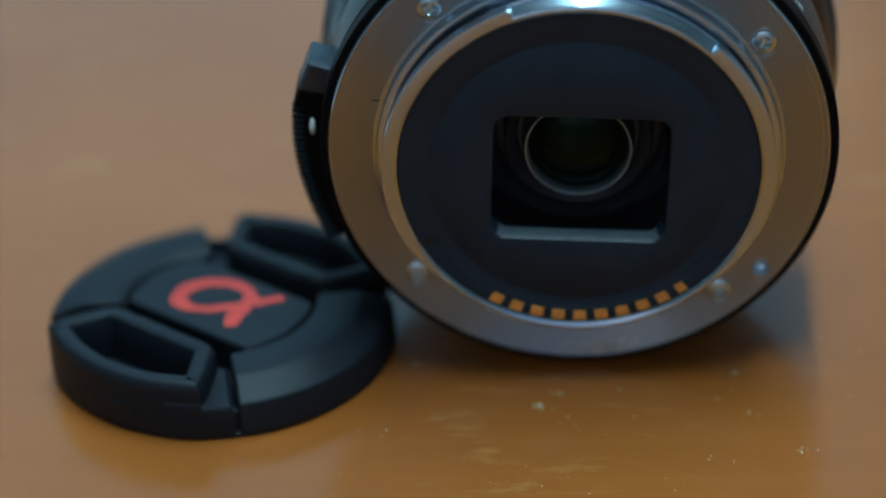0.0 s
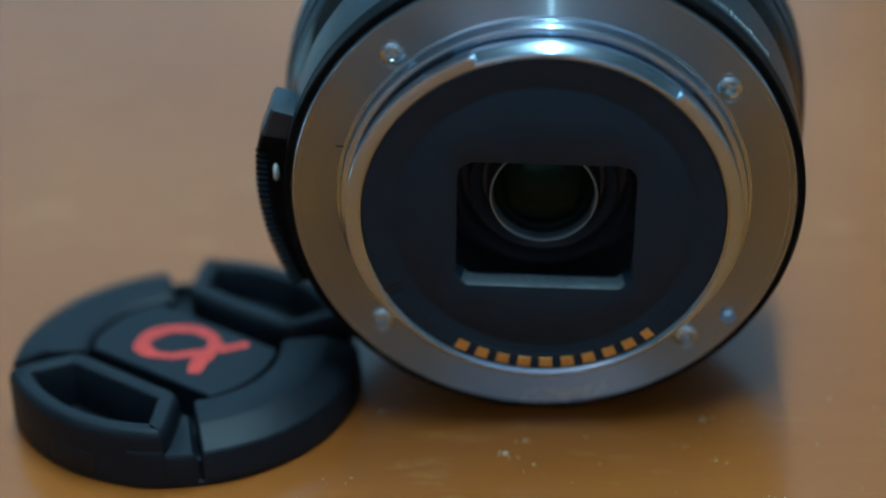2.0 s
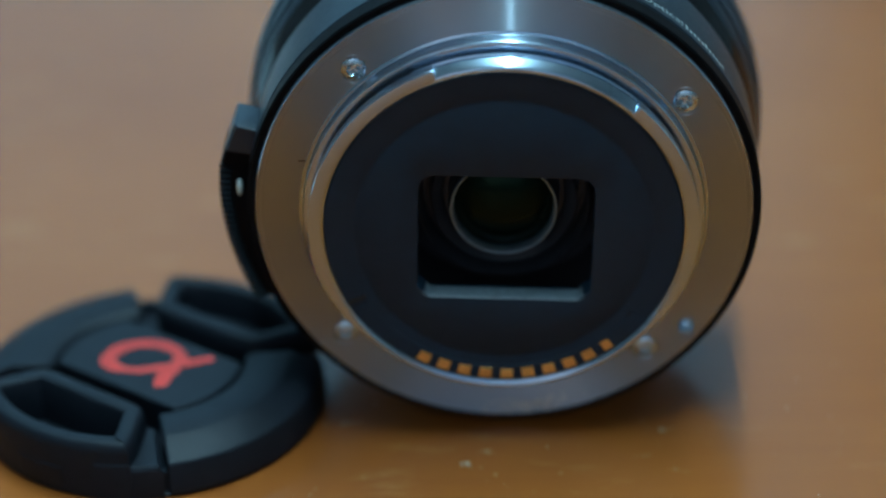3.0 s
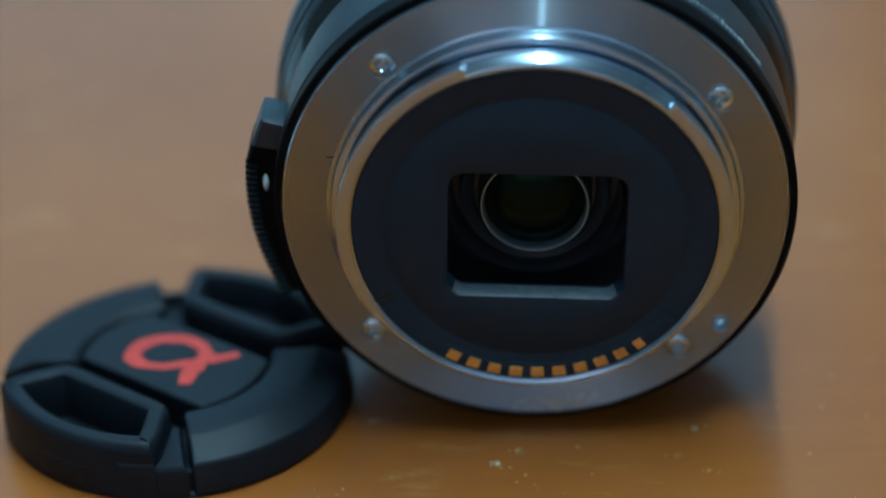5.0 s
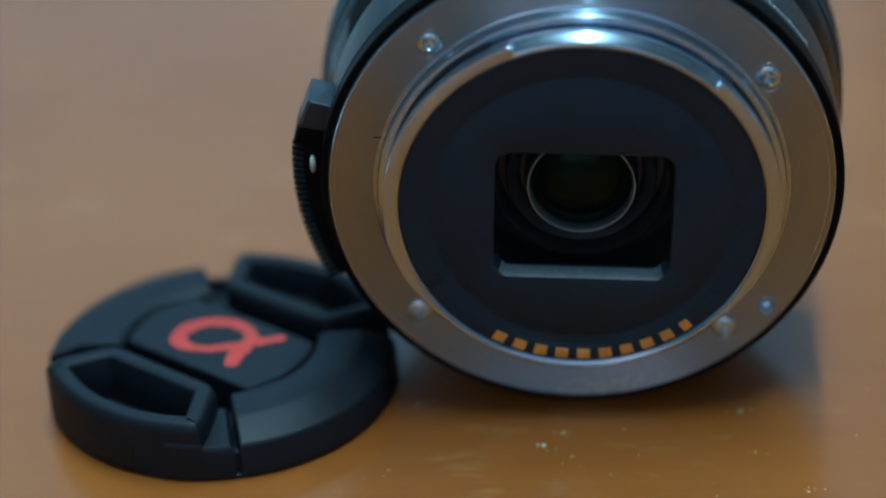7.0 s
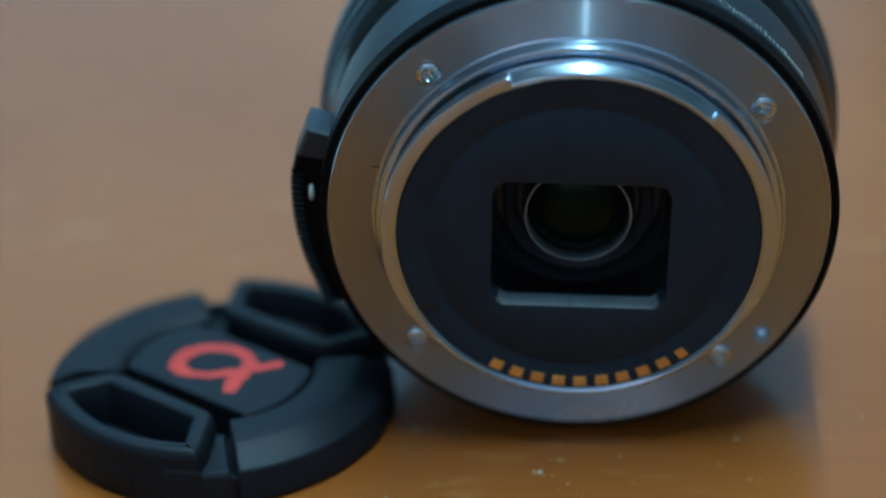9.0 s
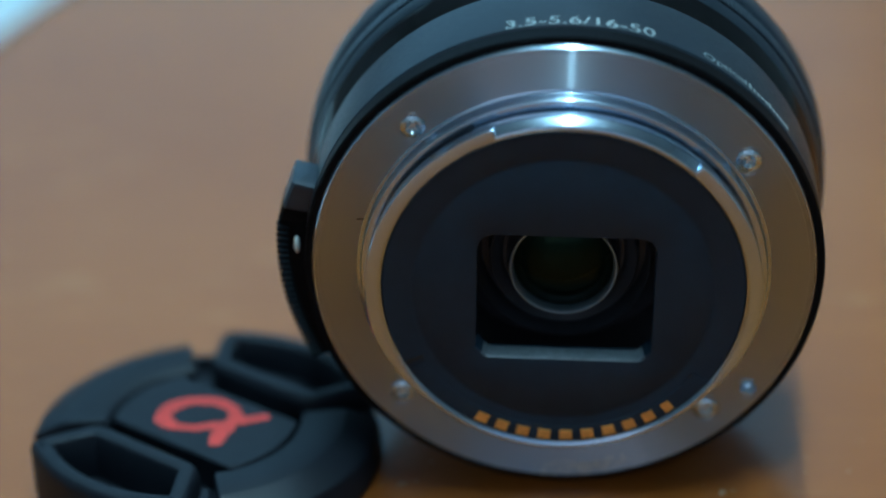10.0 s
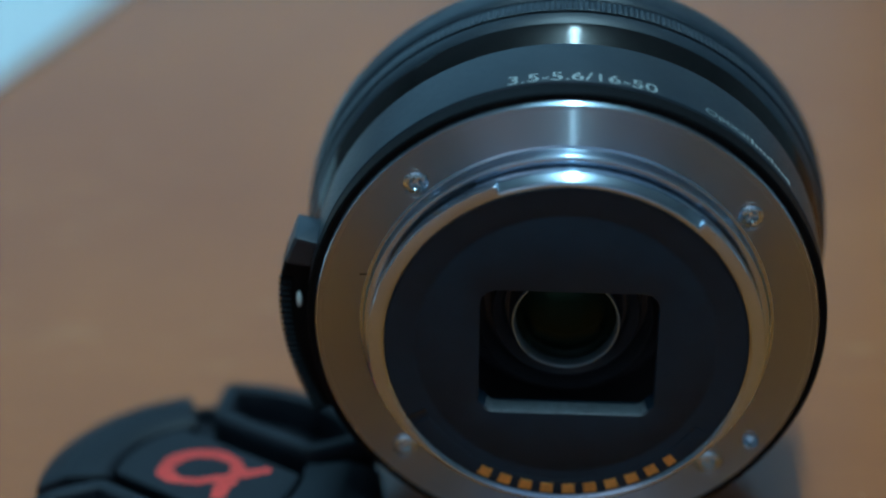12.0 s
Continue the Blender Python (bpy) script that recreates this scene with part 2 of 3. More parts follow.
def box(x0, x1, y0, y1, z0, z1, bevel=0.0, seg=2):
    bm = bmesh.new()
    bmesh.ops.create_cube(bm, size=1.0)
    for v in bm.verts:
        v.co = Vector(((x0 + x1) / 2 + v.co.x * (x1 - x0), (y0 + y1) / 2 + v.co.y * (y1 - y0), (z0 + z1) / 2 + v.co.z * (z1 - z0)))
    if bevel:
        bmesh.ops.bevel(bm, geom=bm.edges[:], offset=bevel, segments=seg, affect="EDGES")
    return bm


# ---------------------------------------------------------------- room
def room():
    X, Y0, Y1, Z0, Z1, T = 2.2, -2.2, 1.6, -0.74, 1.75, 0.12
    wall = lambda name, bm, mat=WALL, label="plain pale painted wall": tagged(part(name, bm, mat), label, "wall", kind="structure")
    tagged(part("floor", box(-X, X, Y0, Y1, Z0 - T, Z0), FLOOR), "dull brown floor under the table", "floor", kind="structure")
    tagged(part("ceiling", box(-X, X, Y0, Y1, Z1, Z1 + T), CEIL), "plain white painted ceiling", "ceiling", kind="structure")
    wall("wall_west", box(-X - T, -X, Y0, Y1, Z0, Z1))
    wall("wall_east", box(X, X + T, Y0, Y1, Z0, Z1))
    # the two walls with a wide window opening; the south one is added for the fill
    for name, y, c in (("wall_north", Y1, -0.74), ("wall_south", Y0 - T, 0.0)):
        bm = bmesh.new()
        for x0, x1, z0, z1 in ((-X - T, c - 1.1, Z0, Z1), (c + 1.1, X + T, Z0, Z1), (c - 1.1, c + 1.1, Z0, 0.3), (c - 1.1, c + 1.1, 1.6, Z1)):
            b2 = box(x0, x1, y, y + T, z0, z1)
            me = bpy.data.meshes.new("tmp")
            b2.to_mesh(me)
            b2.free()
            bm.from_mesh(me)
            bpy.data.meshes.remove(me)
        wall(name, bm, WALL, "pale painted wall with a wide window opening")


room()


# ---------------------------------------------------------------- table
def table():
    t = empty("table", pose(0, 0, -0.74))
    top = part("tabletop", box(-0.62, 0.5, -0.45, 0.55, 0.706, 0.74, 0.004, 3), WOOD, t, "orange-brown wood under glossy varnish")
    for x in (-0.57, 0.45):
        for y in (-0.4, 0.5):
            part("leg", box(x - 0.025, x + 0.025, y - 0.025, y + 0.025, 0.0, 0.706, 0.003), WOOD, t)
    tagged(t, "orange-brown varnished wooden table with a glossy worn top", "table")
    return top


table()


# ---------------------------------------------------------------- the camera lens, lying on its side
LENS = pose(0, 0, 0, 3.0, 0, 0) @ pose(0, -0.001, 0.0310)
lens = empty("camera_lens", LENS)
tagged(lens, "black camera lens with bright metal mount lying on table", "camera lens")
CLOCK = -2.8  # the mount is turned a little clockwise

barrel = part("rear_barrel", lathe([(30.2, 3.4), (30.75, 3.45), (30.95, 3.6), (31.0, 3.8), (31.0, 13.2), (30.8, 13.4), (30.3, 13.4)]), BARREL, lens, "satin black anodised barrel")
part("rim", lathe([(29.9, 0.8), (30.3, 0.55), (30.7, 0.5), (30.93, 0.7), (30.93, 3.0), (30.75, 3.25), (30.1, 3.38)]), RIM, lens, "thin black rim round the mount")
part("gloss_ring", lathe([(29.8, 13.45), (30.2, 13.45), (30.35, 13.6), (31.55, 17.4), (31.45, 17.55), (30.3, 17.6)]), GLOSS, lens, "glossy black ring")
part("bevel_ring", lathe([(30.4, 17.6), (31.5, 17.65), (31.62, 17.8), (32.0, 19.2), (32.05, 19.5), (31.7, 19.7), (30.6, 19.7)]), BARREL, lens)


def ribbed_ring(r0, r1, y0, y1, count):
    """A ring with straight ribs along the axis."""
    bm = bmesh.new()
    rows = []
    for y, lift in ((y0, 0.0), (y0 + 0.25, 1.0), (y1 - 0.25, 1.0), (y1, 0.0)):
        row = []
        for i in range(count * 4):
            a = 2 * math.pi * i / (count * 4)
            r = r0 + (r1 - r0) * lift * (1.0 if i % 4 in (1, 2) else 0.0)
            row.append(bm.verts.new((r * math.cos(a) / 1000, y / 1000, r * math.sin(a) / 1000)))
        rows.append(row)
    for p, q in zip(rows, rows[1:]):
        for i in range(len(p)):
            j = (i + 1) % len(p)
            bm.faces.new((p[i], p[j], q[j], q[i]))
    return bm


part("zoom_ring", ribbed_ring(32.2, 32.38, 19.8, 22.5, 300), BARREL, lens, "black zoom ring with fine ribs")
part("front_ring", lathe([(31.0, 22.6), (32.3, 22.7), (32.55, 23.0), (32.7, 23.9), (32.7, 26.6), (32.2, 28.4), (30.8, 29.3), (28.0, 29.6), (24.0, 29.6), (22.5, 28.5), (0.5, 28.5)]), BARREL, lens)

# mount: bright turned plate with collar, throat and two lugs
HOLES = [(26.21, 34.6, 1.75), (26.21, 130.5, 1.75), (26.21, -139.7, 1.75), (26.21, -49.2, 1.75), (27.7, -36.9, 1.25)]


def flange_mesh():
    """The plate, with its holes left open."""
    flat = [(29.02 - 4.27 * i / 16, 0.0) for i in range(17)]
    bm = lathe([(29.0, 1.0), (29.68, 0.9), (29.68, 0.03), (29.66, 0.0), (29.28, 0.0), (29.22, 0.05), (29.08, 0.05)] + flat + [(24.45, 0.02), (24.3, 0.3)], 480)
    gone = []
    for r, a, size in HOLES:
        mid = Vector((r * math.cos(radians(a)), 0, r * math.sin(radians(a)))) / 1000
        gone += [f for f in bm.faces if all(abs(v.co.y) < 1e-6 and (v.co - mid).length < size / 1000 for v in f.verts)]
    bmesh.ops.delete(bm, geom=list(set(gone)), context="FACES")
    return bm


flange = part("mount_flange", flange_mesh(), METAL, lens, "bright turned metal mount plate")
part("flange_edge", lathe([(29.6, 1.1), (30.05, 1.05), (30.19, 0.9), (30.17, 0.75), (29.85, 0.08), (29.78, -0.02), (29.71, -0.02), (29.68, 0.1)], 320), POLISHED, flange, "polished chamfered edge of the mount plate")
collar = part("mount_collar", lathe([
    (24.62, 0.03), (24.55, -0.04), (24.2, -0.12), (24.1, -0.3), (24.05, -1.45), (23.95, -1.6), (23.8, -1.66), (22.9, -1.66), (22.3, -1.62)], 320), POLISHED, lens, "polished stepped metal collar of the mount")
part("groove", lathe([(22.5, -1.63), (21.95, -1.7), (21.95, -3.3), (22.5, -3.38)], 256), GROOVE, lens, "groove behind the lugs, shade painted into its metal")
part("middle_step", lathe([(21.9, -2.3), (22.9, -2.3), (23.05, -2.4), (23.05, -2.82), (22.9, -2.92), (21.9, -2.92)], 256, 40, 116), POLISHED, collar)
front = part("throat", lathe([(22.3, -3.34), (22.9, -3.38), (22.98, -3.46), (22.9, -3.62), (22.4, -4.5), (22.2, -4.66), (21.98, -4.7), (21.8, -4.66), (21.42, -4.3), (21.4, -4.1), (21.4, -2.5)], 320), POLISHED, lens, "polished metal throat of the mount")


def lug(a0, a1, tip):
    """A flat lug whose far end, at the angle tip, thins out into the throat."""
    bm = lathe([(22.0, -3.36), (23.2, -3.3), (23.35, -3.4), (23.35, -4.5), (23.2, -4.68), (22.9, -4.72), (22.0, -4.72), (21.8, -4.7), (21.8, -4.0)], 256, a0, a1, True, 0.28)
    for v in bm.verts:
        r = math.hypot(v.co.x, v.co.z) * 1000
        a = math.degrees(math.atan2(v.co.z, v.co.x))
        off = abs((a - tip + 180) % 360 - 180)
        k = min(1.0, off / 45)
        k = k * k * (3 - 2 * k)
        to = 21.9 + (r - 21.9) * (0.12 + 0.88 * k) if r > 21.9 else r
        v.co.x *= to / r
        v.co.z *= to / r
    return bm


for a0, a1, tip in ((109, 235, 235), (-55, 46.5, -55)):
    part("lug", lug(a0, a1, tip), POLISHED, front, "flat bayonet lug of bright metal")
part("index_tick", box(-0.00062, 0.00062, -0.00004, 0.00002, -0.00008, 0.00008), DARKMARK, flange, "short black line").matrix_local = pose(-0.02359, 0, 0.00775)


# screws
def screw_mesh():
    bm = bmesh.new()
    n = 40
    rows = []
    for r, y in ((1.58, 0.5), (1.58, 0.14), (1.45, 0.0), (1.15, -0.13), (0.85, -0.2)):
        rows.append([bm.verts.new((r * math.cos(2 * math.pi * i / n) / 1000, y / 1000, r * math.sin(2 * math.pi * i / n) / 1000)) for i in range(n)])
    # cross recess: every other stretch of the inner ring sinks
    def depth(i):
        a = (i / n * 360) % 90
        return 0.35 if min(a, 90 - a) < 19 else -0.22
    rows.append([bm.verts.new((0.78 * math.cos(2 * math.pi * i / n) / 1000, depth(i) / 1000, 0.78 * math.sin(2 * math.pi * i / n) / 1000)) for i in range(n)])
    rows.append([bm.verts.new((0.3 * math.cos(2 * math.pi * i / n) / 1000, 0.5 / 1000, 0.3 * math.sin(2 * math.pi * i / n) / 1000)) for i in range(n)])
    for p, q in zip(rows, rows[1:]):
        for i in range(n):
            bm.faces.new((p[i], p[(i + 1) % n], q[(i + 1) % n], q[i]))
    bm.faces.new(rows[-1])
    return bm


def seat_at(r, a, prof):
    """The turned lip of a hole in the plate."""
    bm = lathe(prof, 48)
    bmesh.ops.translate(bm, verts=bm.verts, vec=(r * math.cos(radians(a)), 0, r * math.sin(radians(a))))
    part("screw_seat", bm, METAL, flange)


first = part("screw", screw_mesh(), STEEL, lens, "small steel cross-head screw")
for k, (a, turn) in enumerate(((34.6, 20), (130.5, 55), (-139.7, 40), (-49.2, 70))):
    ob = first if k == 0 else new("screw", first.data)
    if k:
        ob.parent = lens
        tagged(ob, "small steel cross-head screw")
    ob.matrix_local = pose(0.02621 * math.cos(radians(a)), 0, 0.02621 * math.sin(radians(a)), 0, turn, 0)
    seat_at(0.02621, a, [(1.6, 0.5), (1.62, 0.2), (1.72, 0.0), (1.8, -0.02), (1.98, -0.004)])

# locking-pin hole: a small conical dimple with a bright floor
pin = part("pin_hole", lathe([(1.2, 0.05), (0.95, 1.3), (0.6, 1.5), (0.01, 1.2)], 32), STEEL, lens, "bright dimple for the locking pin")
seat_at(0.0277, -36.9, [(1.2, 0.06), (1.24, -0.005), (1.3, -0.02), (1.5, -0.004)])
pin.matrix_local = pose(0.0277 * math.cos(radians(-36.9)), 0, 0.0277 * math.sin(radians(-36.9)))


# black rear cover with the picture opening
def rear_cover():
    """A disc with a raised inner face, a ring groove and an opening with cut lower corners."""
    n = 160
    w, top, low, c, rd = 10.45, 7.6, -9.45, 1.5, 1.9
    out = [(w, low + c), (w, top - rd)] + [(w - rd + rd * math.cos(radians(t)), top - rd + rd * math.sin(radians(t))) for t in (30, 60, 90)]
    out += [(-w + rd + rd * math.cos(radians(t)), top - rd + rd * math.sin(radians(t))) for t in (90, 120, 150, 180)] + [(-w, low + c), (-w + c, low), (w - c, low)]

    out = [(x + 0.25, y) for x, y in out]

    def on_edge(a):
        d = Vector((math.cos(a), math.sin(a)))
        best = 99.0
        for i, p in enumerate(out):
            p, q = Vector(p), Vector(out[(i + 1) % len(out)])
            e = q - p
            det = d.x * -e.y + d.y * e.x
            if abs(det) < 1e-9:
                continue
            t = (p.x * -e.y + p.y * e.x) / det
            s = (d.x * p.y - d.y * p.x) / det
            if t > 0 and -1e-6 <= s <= 1 + 1e-6:
                best = min(best, t)
        return best

    angles = sorted([2 * math.pi * i / n for i in range(n)] + [math.atan2(y, x) % (2 * math.pi) for x, y in out])
    bm = bmesh.new()
    rows = []
    for kind, value, y in (("r", 21.42, -3.6), ("r", 21.35, -4.25), ("r", 21.2, -4.36), ("r", 18.4, -4.4), ("r", 18.1, -4.28), ("r", 17.5, -4.26), ("r", 17.25, -4.42),
                           ("o", 0.35, -4.5), ("o", 0.0, -4.38), ("o", 0.0, -1.5), ("o", 0.5, -1.35), ("o", 2.0, -1.3)):
        row = []
        for a in angles:
            r = value if kind == "r" else on_edge(a) + value
            row.append(bm.verts.new((r * math.cos(a) / 1000, y / 1000, r * math.sin(a) / 1000)))
        rows.append(row)
    for p, q in zip(rows, rows[1:]):
        for i in range(len(p)):
            j = (i + 1) % len(p)
            bm.faces.new((p[i], p[j], q[j], q[i]))
    bmesh.ops.remove_doubles(bm, verts=bm.verts, dist=1e-7)
    return bm


cover = part("rear_cover", rear_cover(), PLASTIC, lens, "matt black cover with a rectangular opening")
cover.matrix_local = pose(0, 0, 0, 0, -CLOCK, 0)



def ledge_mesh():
    """The sill of the opening, with slanted cheeks at both ends; it narrows inwards."""
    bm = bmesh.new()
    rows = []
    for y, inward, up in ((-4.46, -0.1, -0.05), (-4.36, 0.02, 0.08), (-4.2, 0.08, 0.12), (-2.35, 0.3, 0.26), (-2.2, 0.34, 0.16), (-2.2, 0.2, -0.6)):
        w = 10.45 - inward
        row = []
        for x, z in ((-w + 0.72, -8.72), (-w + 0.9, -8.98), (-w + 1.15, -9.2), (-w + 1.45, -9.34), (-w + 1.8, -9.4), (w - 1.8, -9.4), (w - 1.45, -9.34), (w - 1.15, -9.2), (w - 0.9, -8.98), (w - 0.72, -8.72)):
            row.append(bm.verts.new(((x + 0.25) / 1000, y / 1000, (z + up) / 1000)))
        rows.append(row)
    for p, q in zip(rows, rows[1:]):
        for i in range(len(p) - 1):
            bm.faces.new((p[i], p[i + 1], q[i + 1], q[i]))
    return bm


ledge = part("opening_ledge", ledge_mesh(), LEDGE, cover, "lower ledge of the opening, light from above painted in grey", 180)

# contact strip and its pads
strip = part("contact_strip", lathe([(19.1, -4.2), (19.15, -4.47), (19.3, -4.52), (21.2, -4.5), (21.33, -4.4), (21.33, -4.2)], 300, -149.8, -36.8), PLASTIC, lens, "black strip that holds the gold contacts")
for i in range(10):
    mid = -119.7 + i * 7.4
    wide = 2.15 if i < 9 else 1.7
    part("contact_pad", lathe([(19.62, -4.5), (19.68, -4.57), (21.0, -4.57), (21.05, -4.5)], 360, mid - wide, mid + wide), GOLD, strip, "small gold contact pad")

# dark seams at the two ends of the strip
for a in (-150.6, -36.5):
    part("seam", lathe([(18.9, -4.3), (18.95, -4.5), (21.3, -4.47), (21.32, -4.3)], 360, a, a + 1.3), DARKMARK, cover, "narrow dark seam")

# inside: light trap, inner barrel, retaining ring and rear glass
part("light_trap", lathe([(14.6, -1.2), (14.6, 9.0), (11.2, 9.2)], 96), CAVITY, lens)
part("inner_barrel", lathe([(11.2, 9.3), (10.6, 6.0), (10.55, 2.7), (10.4, 2.5), (10.25, 2.7), (9.9, 6.0), (9.1, 6.0), (8.95, 3.4), (8.75, 3.15), (7.9, 3.8), (7.4, 4.3), (7.3, 4.8), (6.85, 4.8), (6.75, 2.2), (6.6, 1.5)], 128), INNER, lens, "glossy black stepped inner barrel")
part("retaining_ring", lathe([(6.46, 1.5), (6.45, 1.1), (6.38, 1.0), (6.28, 1.02), (6.14, 1.2), (6.05, 1.5), (6.0, 2.3)], 128), mottle(material("satin_ring", (0.37, 0.48, 0.57), 0.42, 0.8), 900, 0.1, 0.05), lens, "thin polished ring round the glass")
DOME = 5.95 / math.sin(radians(36))
part("rear_glass", lathe([(DOME * math.sin(radians(t)), 2.3 - DOME * (math.cos(radians(t)) - math.cos(radians(36)))) for t in (36, 31, 26, 21, 16, 11, 6, 0.1)], 96), GLASS, lens, "dark coated glass element")


# zoom slider on the side
zoom = part("zoom_slider", lathe([(30.9, 5.0), (33.0, 4.9), (33.3, 5.2), (33.4, 5.8), (33.4, 9.4), (33.1, 9.8), (30.9, 9.9)], 360, 171.5, 206), RIM, lens, "ribbed black zoom slider")


def ramp_step(r0, r1, a0, a1, y0):
    """A facet that climbs outwards from the barrel along its arc."""
    bm = lathe([(30.6, y0), (r0 - 0.35, y0 - 0.05), (r0, y0 + 0.35), (r0, 9.9), (30.6, 10.1)], 360, a0, a1, True, 0.12)
    for v in bm.verts:
        r = math.hypot(v.co.x, v.co.z) * 1000
        a = math.degrees(math.atan2(v.co.z, v.co.x)) % 360
        if r > 31.2:
            to = r + (r1 - r0) * (a - a0) / (a1 - a0)
            v.co.x *= to / r
            v.co.z *= to / r
    return bm


part("thumb_step", ramp_step(33.7, 34.2, 162.0, 168.4, 4.2), BARREL, zoom, "smooth grey ramp of the slider")
part("thumb_step", ramp_step(34.25, 34.6, 168.5, 172.2, 4.9), RIM, zoom)
for i in range(25):
    a = 172.6 + i * 1.35
    part("rib", lathe([(33.2, 4.85), (34.7, 5.0), (34.75, 5.2), (34.75, 5.5), (33.3, 6.3)], 720, a, a + 0.6), RIM, zoom)
bm = bmesh.new()
bmesh.ops.create_uvsphere(bm, u_segments=24, v_segments=14, radius=0.001)
mark = part("white_index", bm, WHITEMARK, lens, "raised white mounting mark")
mark.matrix_local = pose(-0.0321, 0.0042, 0.0018) @ Matrix.Diagonal((0.36, 0.7, 1.12, 1))


# printed lettering, bent round the barrel
def bent_text(name, words, size, wide, a_start, y_base, parent, label):
    data = bpy.data.curves.new(name, "FONT")
    data.body, data.size, data.fill_mode, data.space_character = words, size, "FRONT", 1.0
    tmp = new(name, data)
    graph = bpy.context.evaluated_depsgraph_get()
    me = bpy.data.meshes.new_from_object(tmp.evaluated_get(graph))
    bpy.data.objects.remove(tmp)
    bpy.data.curves.remove(data)
    bm = bmesh.new()
    bm.from_mesh(me)
    bpy.data.meshes.remove(me)
    bmesh.ops.subdivide_edges(bm, edges=bm.edges[:], cuts=1)
    for v in bm.verts:
        a = radians(a_start) - v.co.x * wide / 31.06
        y = y_base + v.co.y
        v.co = Vector((31.06 * math.cos(a), y, 31.06 * math.sin(a))) / 1000
    return part(name, bm, PRINT, parent, label, 180)


bent_text("lettering", "3.5-5.6/16-50", 2.75, 1.2, 101.9, 3.75, barrel, "grey printed figures 3.5-5.6/16-50")
bent_text("lettering", "Optical", 1.8, 1.22, 58.2, 4.3, barrel, "small grey printed word Optical")
for i in range(11):
    a = 45.6 - i * 1.28
    part("print_bar", lathe([(31.03, 4.3), (31.06, 4.32), (31.06, 5.0 if i % 5 else 5.45), (31.03, 5.02 if i % 5 else 5.47)], 720, a - 0.72, a), PRINT, barrel)

# scuffs on the lower edge of the mount
rng = random.Random(4)
bm = bmesh.new()
for i in range(230):
    a = radians(-85 + rng.gauss(0, 5.0))
    r = 28.6 + rng.gauss(0, 0.55)
    if not 27.0 < r < 29.6:
        continue
    s = rng.choice((0.05, 0.08, 0.13, 0.22))
    ring = []
    for k in range(6):
        t = 2 * math.pi * k / 6 + rng.uniform(-0.3, 0.3)
        q = s * rng.uniform(0.5, 1.3)
        ring.append(bm.verts.new(((r * math.cos(a) + 1.7 * q * math.cos(t)) / 1000, -0.006 / 1000, (r * math.sin(a) + q * math.sin(t)) / 1000)))
    bm.faces.new(ring)
part("scuff", bm, mottle(material("scuffed_metal", (0.92, 0.92, 0.88), 0.45, 0.15), 2000, 0.15), flange, "pale scuffs on the metal")

# ---------------------------------------------------------------- lens cap, lying flat beside the lens
cap = empty("lens_cap", pose(-0.0459, 0.0046, 0, 0, 0, -35))
tagged(cap, "black plastic lens cap with red painted sign lying flat", "lens cap")


def upright(bm):
    """Lathe work turned so that its axis stands up: y becomes z."""
    for v in bm.verts:
        v.co = Vector((v.co.x, -v.co.z, v.co.y))
    return bm


part("skirt", upright(lathe([(20.9, 0.0), (21.9, 0.0), (22.05, 0.12), (22.05, 0.45), (21.9, 0.55), (21.3, 0.6), (21.2, 3.2), (20.2, 3.2), (20.1, 1.6), (0.5, 1.6)], 160)), CAPBLACK, cap, "round black base of the cap")
for mid, before, after in ((0, 42.6, 42.6), (180, 38.2, 42.0)):
    part("shoulder", upright(lathe([(21.4, 0.5), (22.2, 0.55), (22.3, 0.7), (22.0, 4.35), (21.85, 4.65), (21.6, 4.85), (18.1, 6.28), (17.75, 6.38), (13.2, 6.42), (12.5, 6.1), (12.25, 5.8), (12.25, 0.5)], 300, mid - before, mid + after, True, 0.4)), CAPBLACK, cap, "sloping outer part of the cap", 28)

# middle plate, rounded at both ends
plate = arc(11.9, -33, 33, 14) + arc(11.9, 147, 213, 14)
part("centre_plate", stack([(plate, 1.5), (plate, 5.85), (inset(plate, 0.25), 6.1)]), CAPBLACK, cap, "raised middle plate")


def clip(h, out):
    """A pinch clip: a hollow wedge with a rounded wall."""
    side = [(8.6, -9.3), (12.4, -15.6)]
    outer = arc(22.2, -54.5, -125.5, 18)
    pts = [(-8.6, -9.3), (-12.4, -15.6)] + list(reversed(outer)) + [(12.4, -15.6), (8.6, -9.3)]
    soft = []
    for i, p in enumerate(pts):
        a, b, p = Vector(pts[i - 1]), Vector(pts[(i + 1) % len(pts)]), Vector(p)
        if (p - a).length > 3 or (b - p).length > 3:
            s = p + (a - p).normalized() * min(1.5, (a - p).length * 0.45)
            e = p + (b - p).normalized() * min(1.5, (b - p).length * 0.45)
            soft += [tuple(s * (1 - t) ** 2 + p * (2 * t * (1 - t)) + e * t * t) for t in (0.0, 0.25, 0.5, 0.75, 1.0)]
        else:
            soft.append(tuple(p))
    p0 = [(x, max(y - out, -math.sqrt(max(0, 22.2 ** 2 - x * x))) if y > -17 else y) for x, y in soft]
    return stack([(p0, 0.5), (p0, h - 1.35), (inset(p0, 0.18), h - 0.65), (inset(p0, 0.5), h - 0.15), (inset(p0, 0.8), h), (inset(p0, 2.0), h), (inset(p0, 2.4), h - 0.15), (inset(p0, 2.65), h - 0.55), (inset(p0, 2.95), 1.9)])


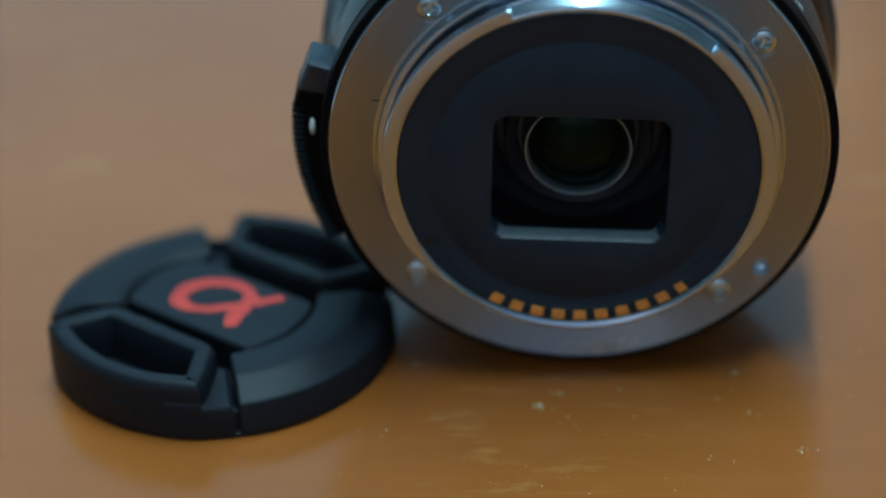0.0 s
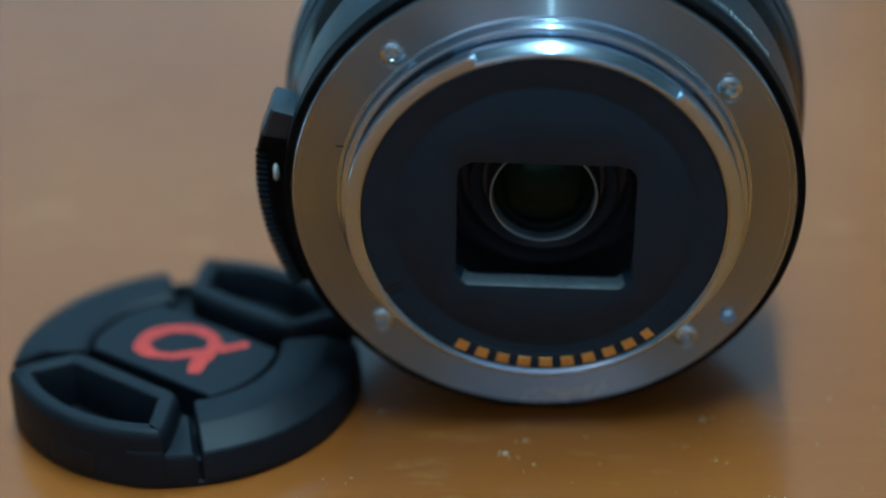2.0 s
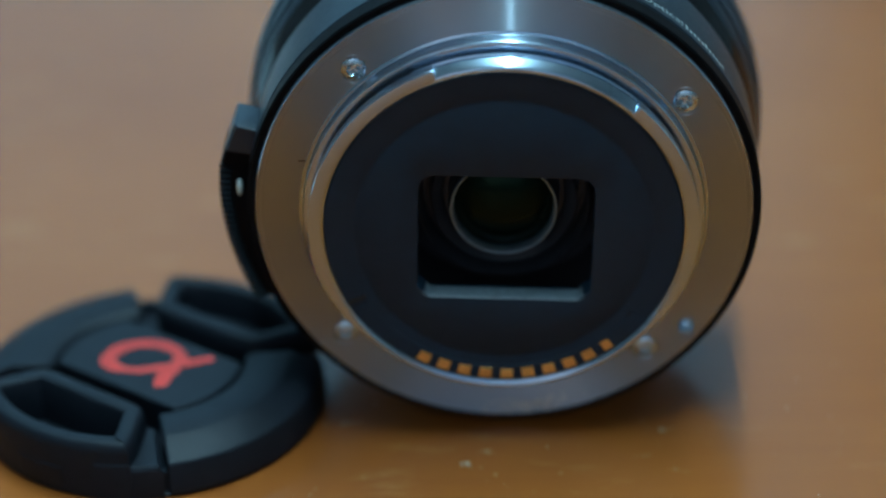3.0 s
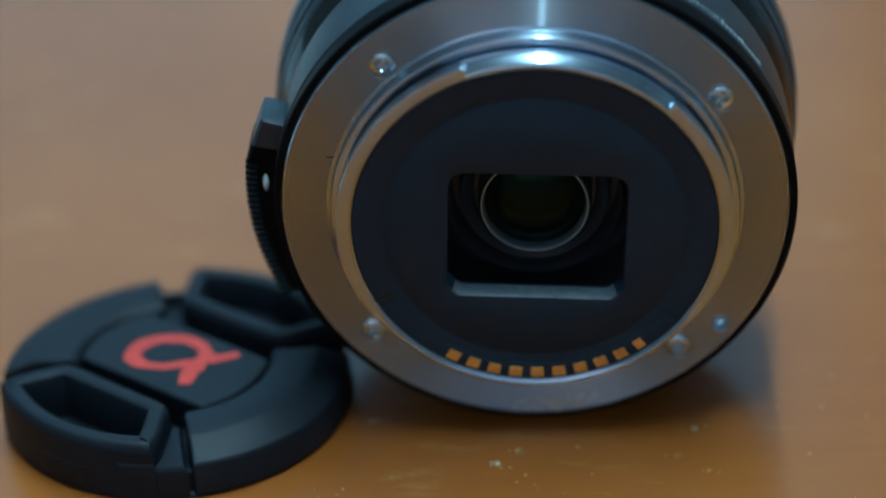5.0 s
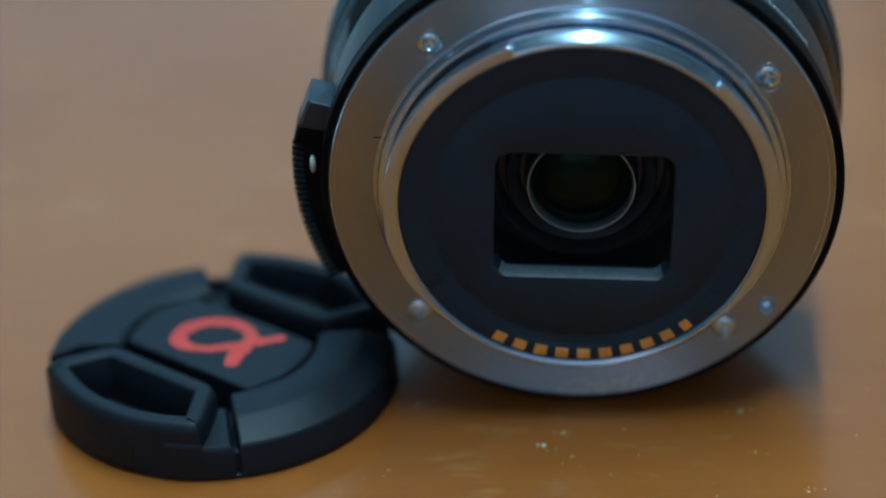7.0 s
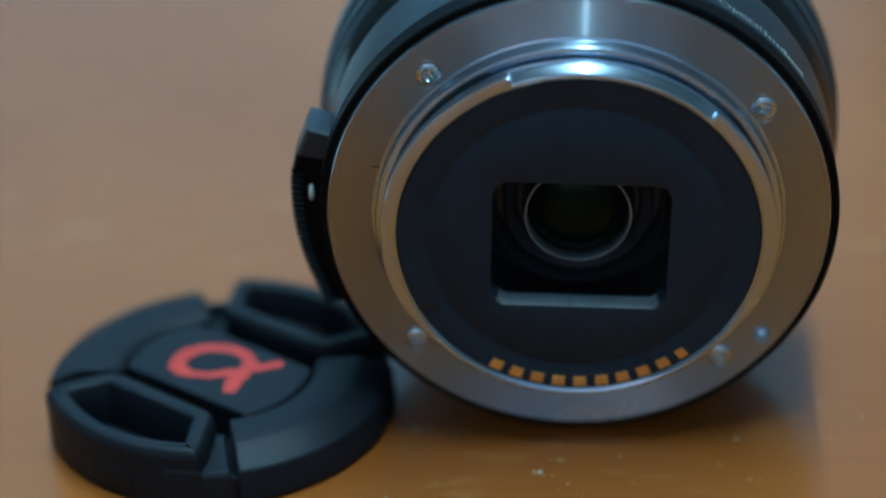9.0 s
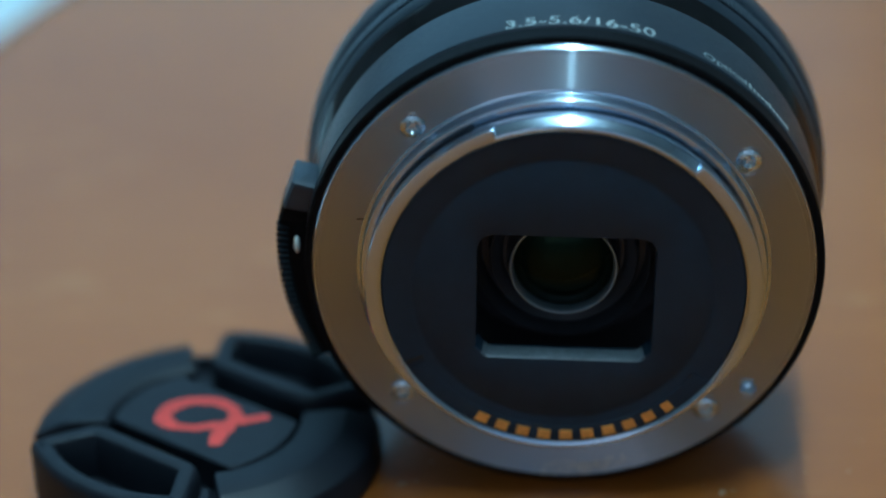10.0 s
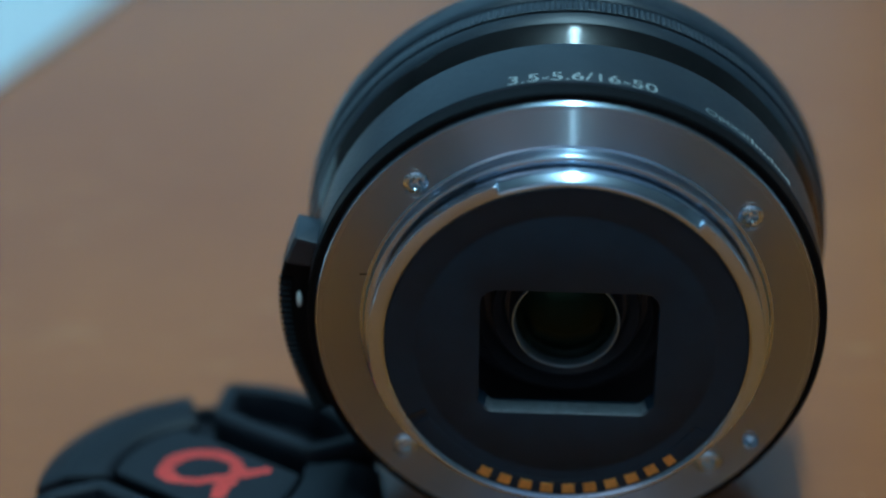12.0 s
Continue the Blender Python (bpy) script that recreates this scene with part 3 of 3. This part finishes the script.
def flank(side):
    """The low step between a clip and the seam beside it."""
    pts = [(7.6, -11.6), (10.6, -17.2)] + arc(22.2, -56.5, -44.2, 4) + [(9.3, -9.2)]
    if side < 0:
        pts = [(-x, y) for x, y in reversed(pts)]
    return stack([(pts, 0.5), (pts, 4.0), (inset(pts, 0.2), 4.5), (inset(pts, 0.5), 4.75)])


def clip_end():
    """The stepped outer end of the front clip: a low block proud of the wall, with a soft top."""
    pts = [(9.9, -14.6)] + arc(22.42, -66.5, -54.0, 5)
    return stack([(pts, 0.55), (pts, 4.9), (inset(pts, 0.15), 5.35), (inset(pts, 0.45), 5.6)])


part("clip_end", clip_end(), CAPBLACK, cap, "stepped end of the clip wall")
for turn in (0, 180):
    if turn == 0:
        part("clip_flank", flank(1), CAPBLACK, cap)
    ob = part("pinch_clip", clip(8.0 if turn == 0 else 6.6, 0.6 if turn == 0 else 0.8), CAPBLACK, cap, "hollow black pinch clip")
    ob.matrix_local = pose(0, 0, 0, 0, 0, turn)


# low grip pad on the wall of the clip that faces the camera
part("grip_pad", upright(lathe([(22.1, 1.3), (22.3, 1.35), (22.34, 1.5), (22.34, 3.9), (22.3, 4.05), (22.1, 4.1)], 300, 77, 95, True, 0.08)), CAPBLACK, cap, "flat grip pad on the clip")


# red brush sign on the plate: one loop whose ends cross
def brush_sign():
    ctrl = [(5.1, -3.8), (4.0, -1.9), (3.5, 0.8), (2.3, 3.3), (-0.8, 4.2), (-4.2, 2.6), (-5.6, -0.6), (-4.2, -3.2), (-0.8, -2.8), (2.2, -0.1), (4.4, 2.8), (6.3, 5.2)]
    pts = []
    for i in range(len(ctrl) - 1):
        p0, p1, p2, p3 = (Vector(ctrl[max(0, min(len(ctrl) - 1, i + k))]) for k in (-1, 0, 1, 2))
        for k in range(8):
            t = k / 8
            pts.append(0.5 * (2 * p1 + (p2 - p0) * t + (2 * p0 - 5 * p1 + 4 * p2 - p3) * t * t + (3 * p1 - p0 - 3 * p2 + p3) * t ** 3))
    pts.append(Vector(ctrl[-1]))
    r = random.Random(7)
    bm = bmesh.new()
    last = None
    for i, p in enumerate(pts):
        d = (pts[min(i + 1, len(pts) - 1)] - pts[max(i - 1, 0)]).normalized()
        n = Vector((-d.y, d.x))
        u = i / (len(pts) - 1)
        w = 0.8 + 0.3 * math.sin(2.2 * math.pi * u + 0.9) ** 2 - 0.75 * max(0.0, u - 0.88) / 0.12 * 0.8 - 0.2 * max(0.0, 0.05 - u) / 0.05
        z = 6.115 + 0.0005 * i
        a = p + n * (w + r.uniform(-0.2, 0.2))
        b = p - n * (w + r.uniform(-0.2, 0.2))
        row = [bm.verts.new((q.x / 1000, q.y / 1000, z / 1000)) for q in (a, p, b)]
        row[1].co.z += 0.00003
        if last:
            for k in range(2):
                bm.faces.new((last[k], last[k + 1], row[k + 1], row[k]))
        last = row
    return bm


part("painted_sign", brush_sign(), RED, cap, "red hand-painted brush sign")

# ---------------------------------------------------------------- small things on the table
sheet = box(-0.42, -0.0, -0.15, 0.15, 0.0, 0.0006)
paper = part("sheet", sheet, PAPER)
paper.matrix_world = pose(-0.1028, 0.1373, 0.0002, 0, 0, -20)
tagged(paper, "pale blue-white sheet lying on the table", "paper")

bm = bmesh.new()
rng = random.Random(11)
FLAKES = ((-0.005, -0.0104, 0.0004), (-0.0026, -0.0077, 0.00025), (-0.0209, -0.001, 0.0003), (-0.0178, -0.013, 0.00014), (0.0192, -0.0034, 0.0003), (0.0168, -0.009, 0.00022), (0.0205, -0.0122, 0.0002), (0.0262, -0.0205, 0.00022))


def speck(x, y, s):
    """One flat, ragged flake."""
    m = Matrix.Translation((x, y, s * 0.12)) @ Matrix.Rotation(rng.uniform(0, 3), 4, "Z") @ Matrix.Diagonal((rng.uniform(0.7, 2.2), rng.uniform(0.4, 1.0), 0.25, 1))
    made = bmesh.ops.create_icosphere(bm, subdivisions=1, radius=s, matrix=m)
    for v in made["verts"]:
        v.co += Vector((rng.uniform(-0.4, 0.4), rng.uniform(-0.4, 0.4), 0)) * s


for x, y, s in FLAKES:
    speck(x, y, s * 0.8)
    for k in range(7):
        speck(x + rng.gauss(0, 0.0007), y + rng.gauss(0, 0.0005), s * rng.uniform(0.15, 0.45))
for k in range(90):
    speck(rng.uniform(-0.03, 0.05), rng.uniform(-0.035, 0.012), rng.uniform(0.00004, 0.00012))
tagged(part("dust", bm, DUST), "pale specks of dust on the varnish", "dust", kind="stuff")
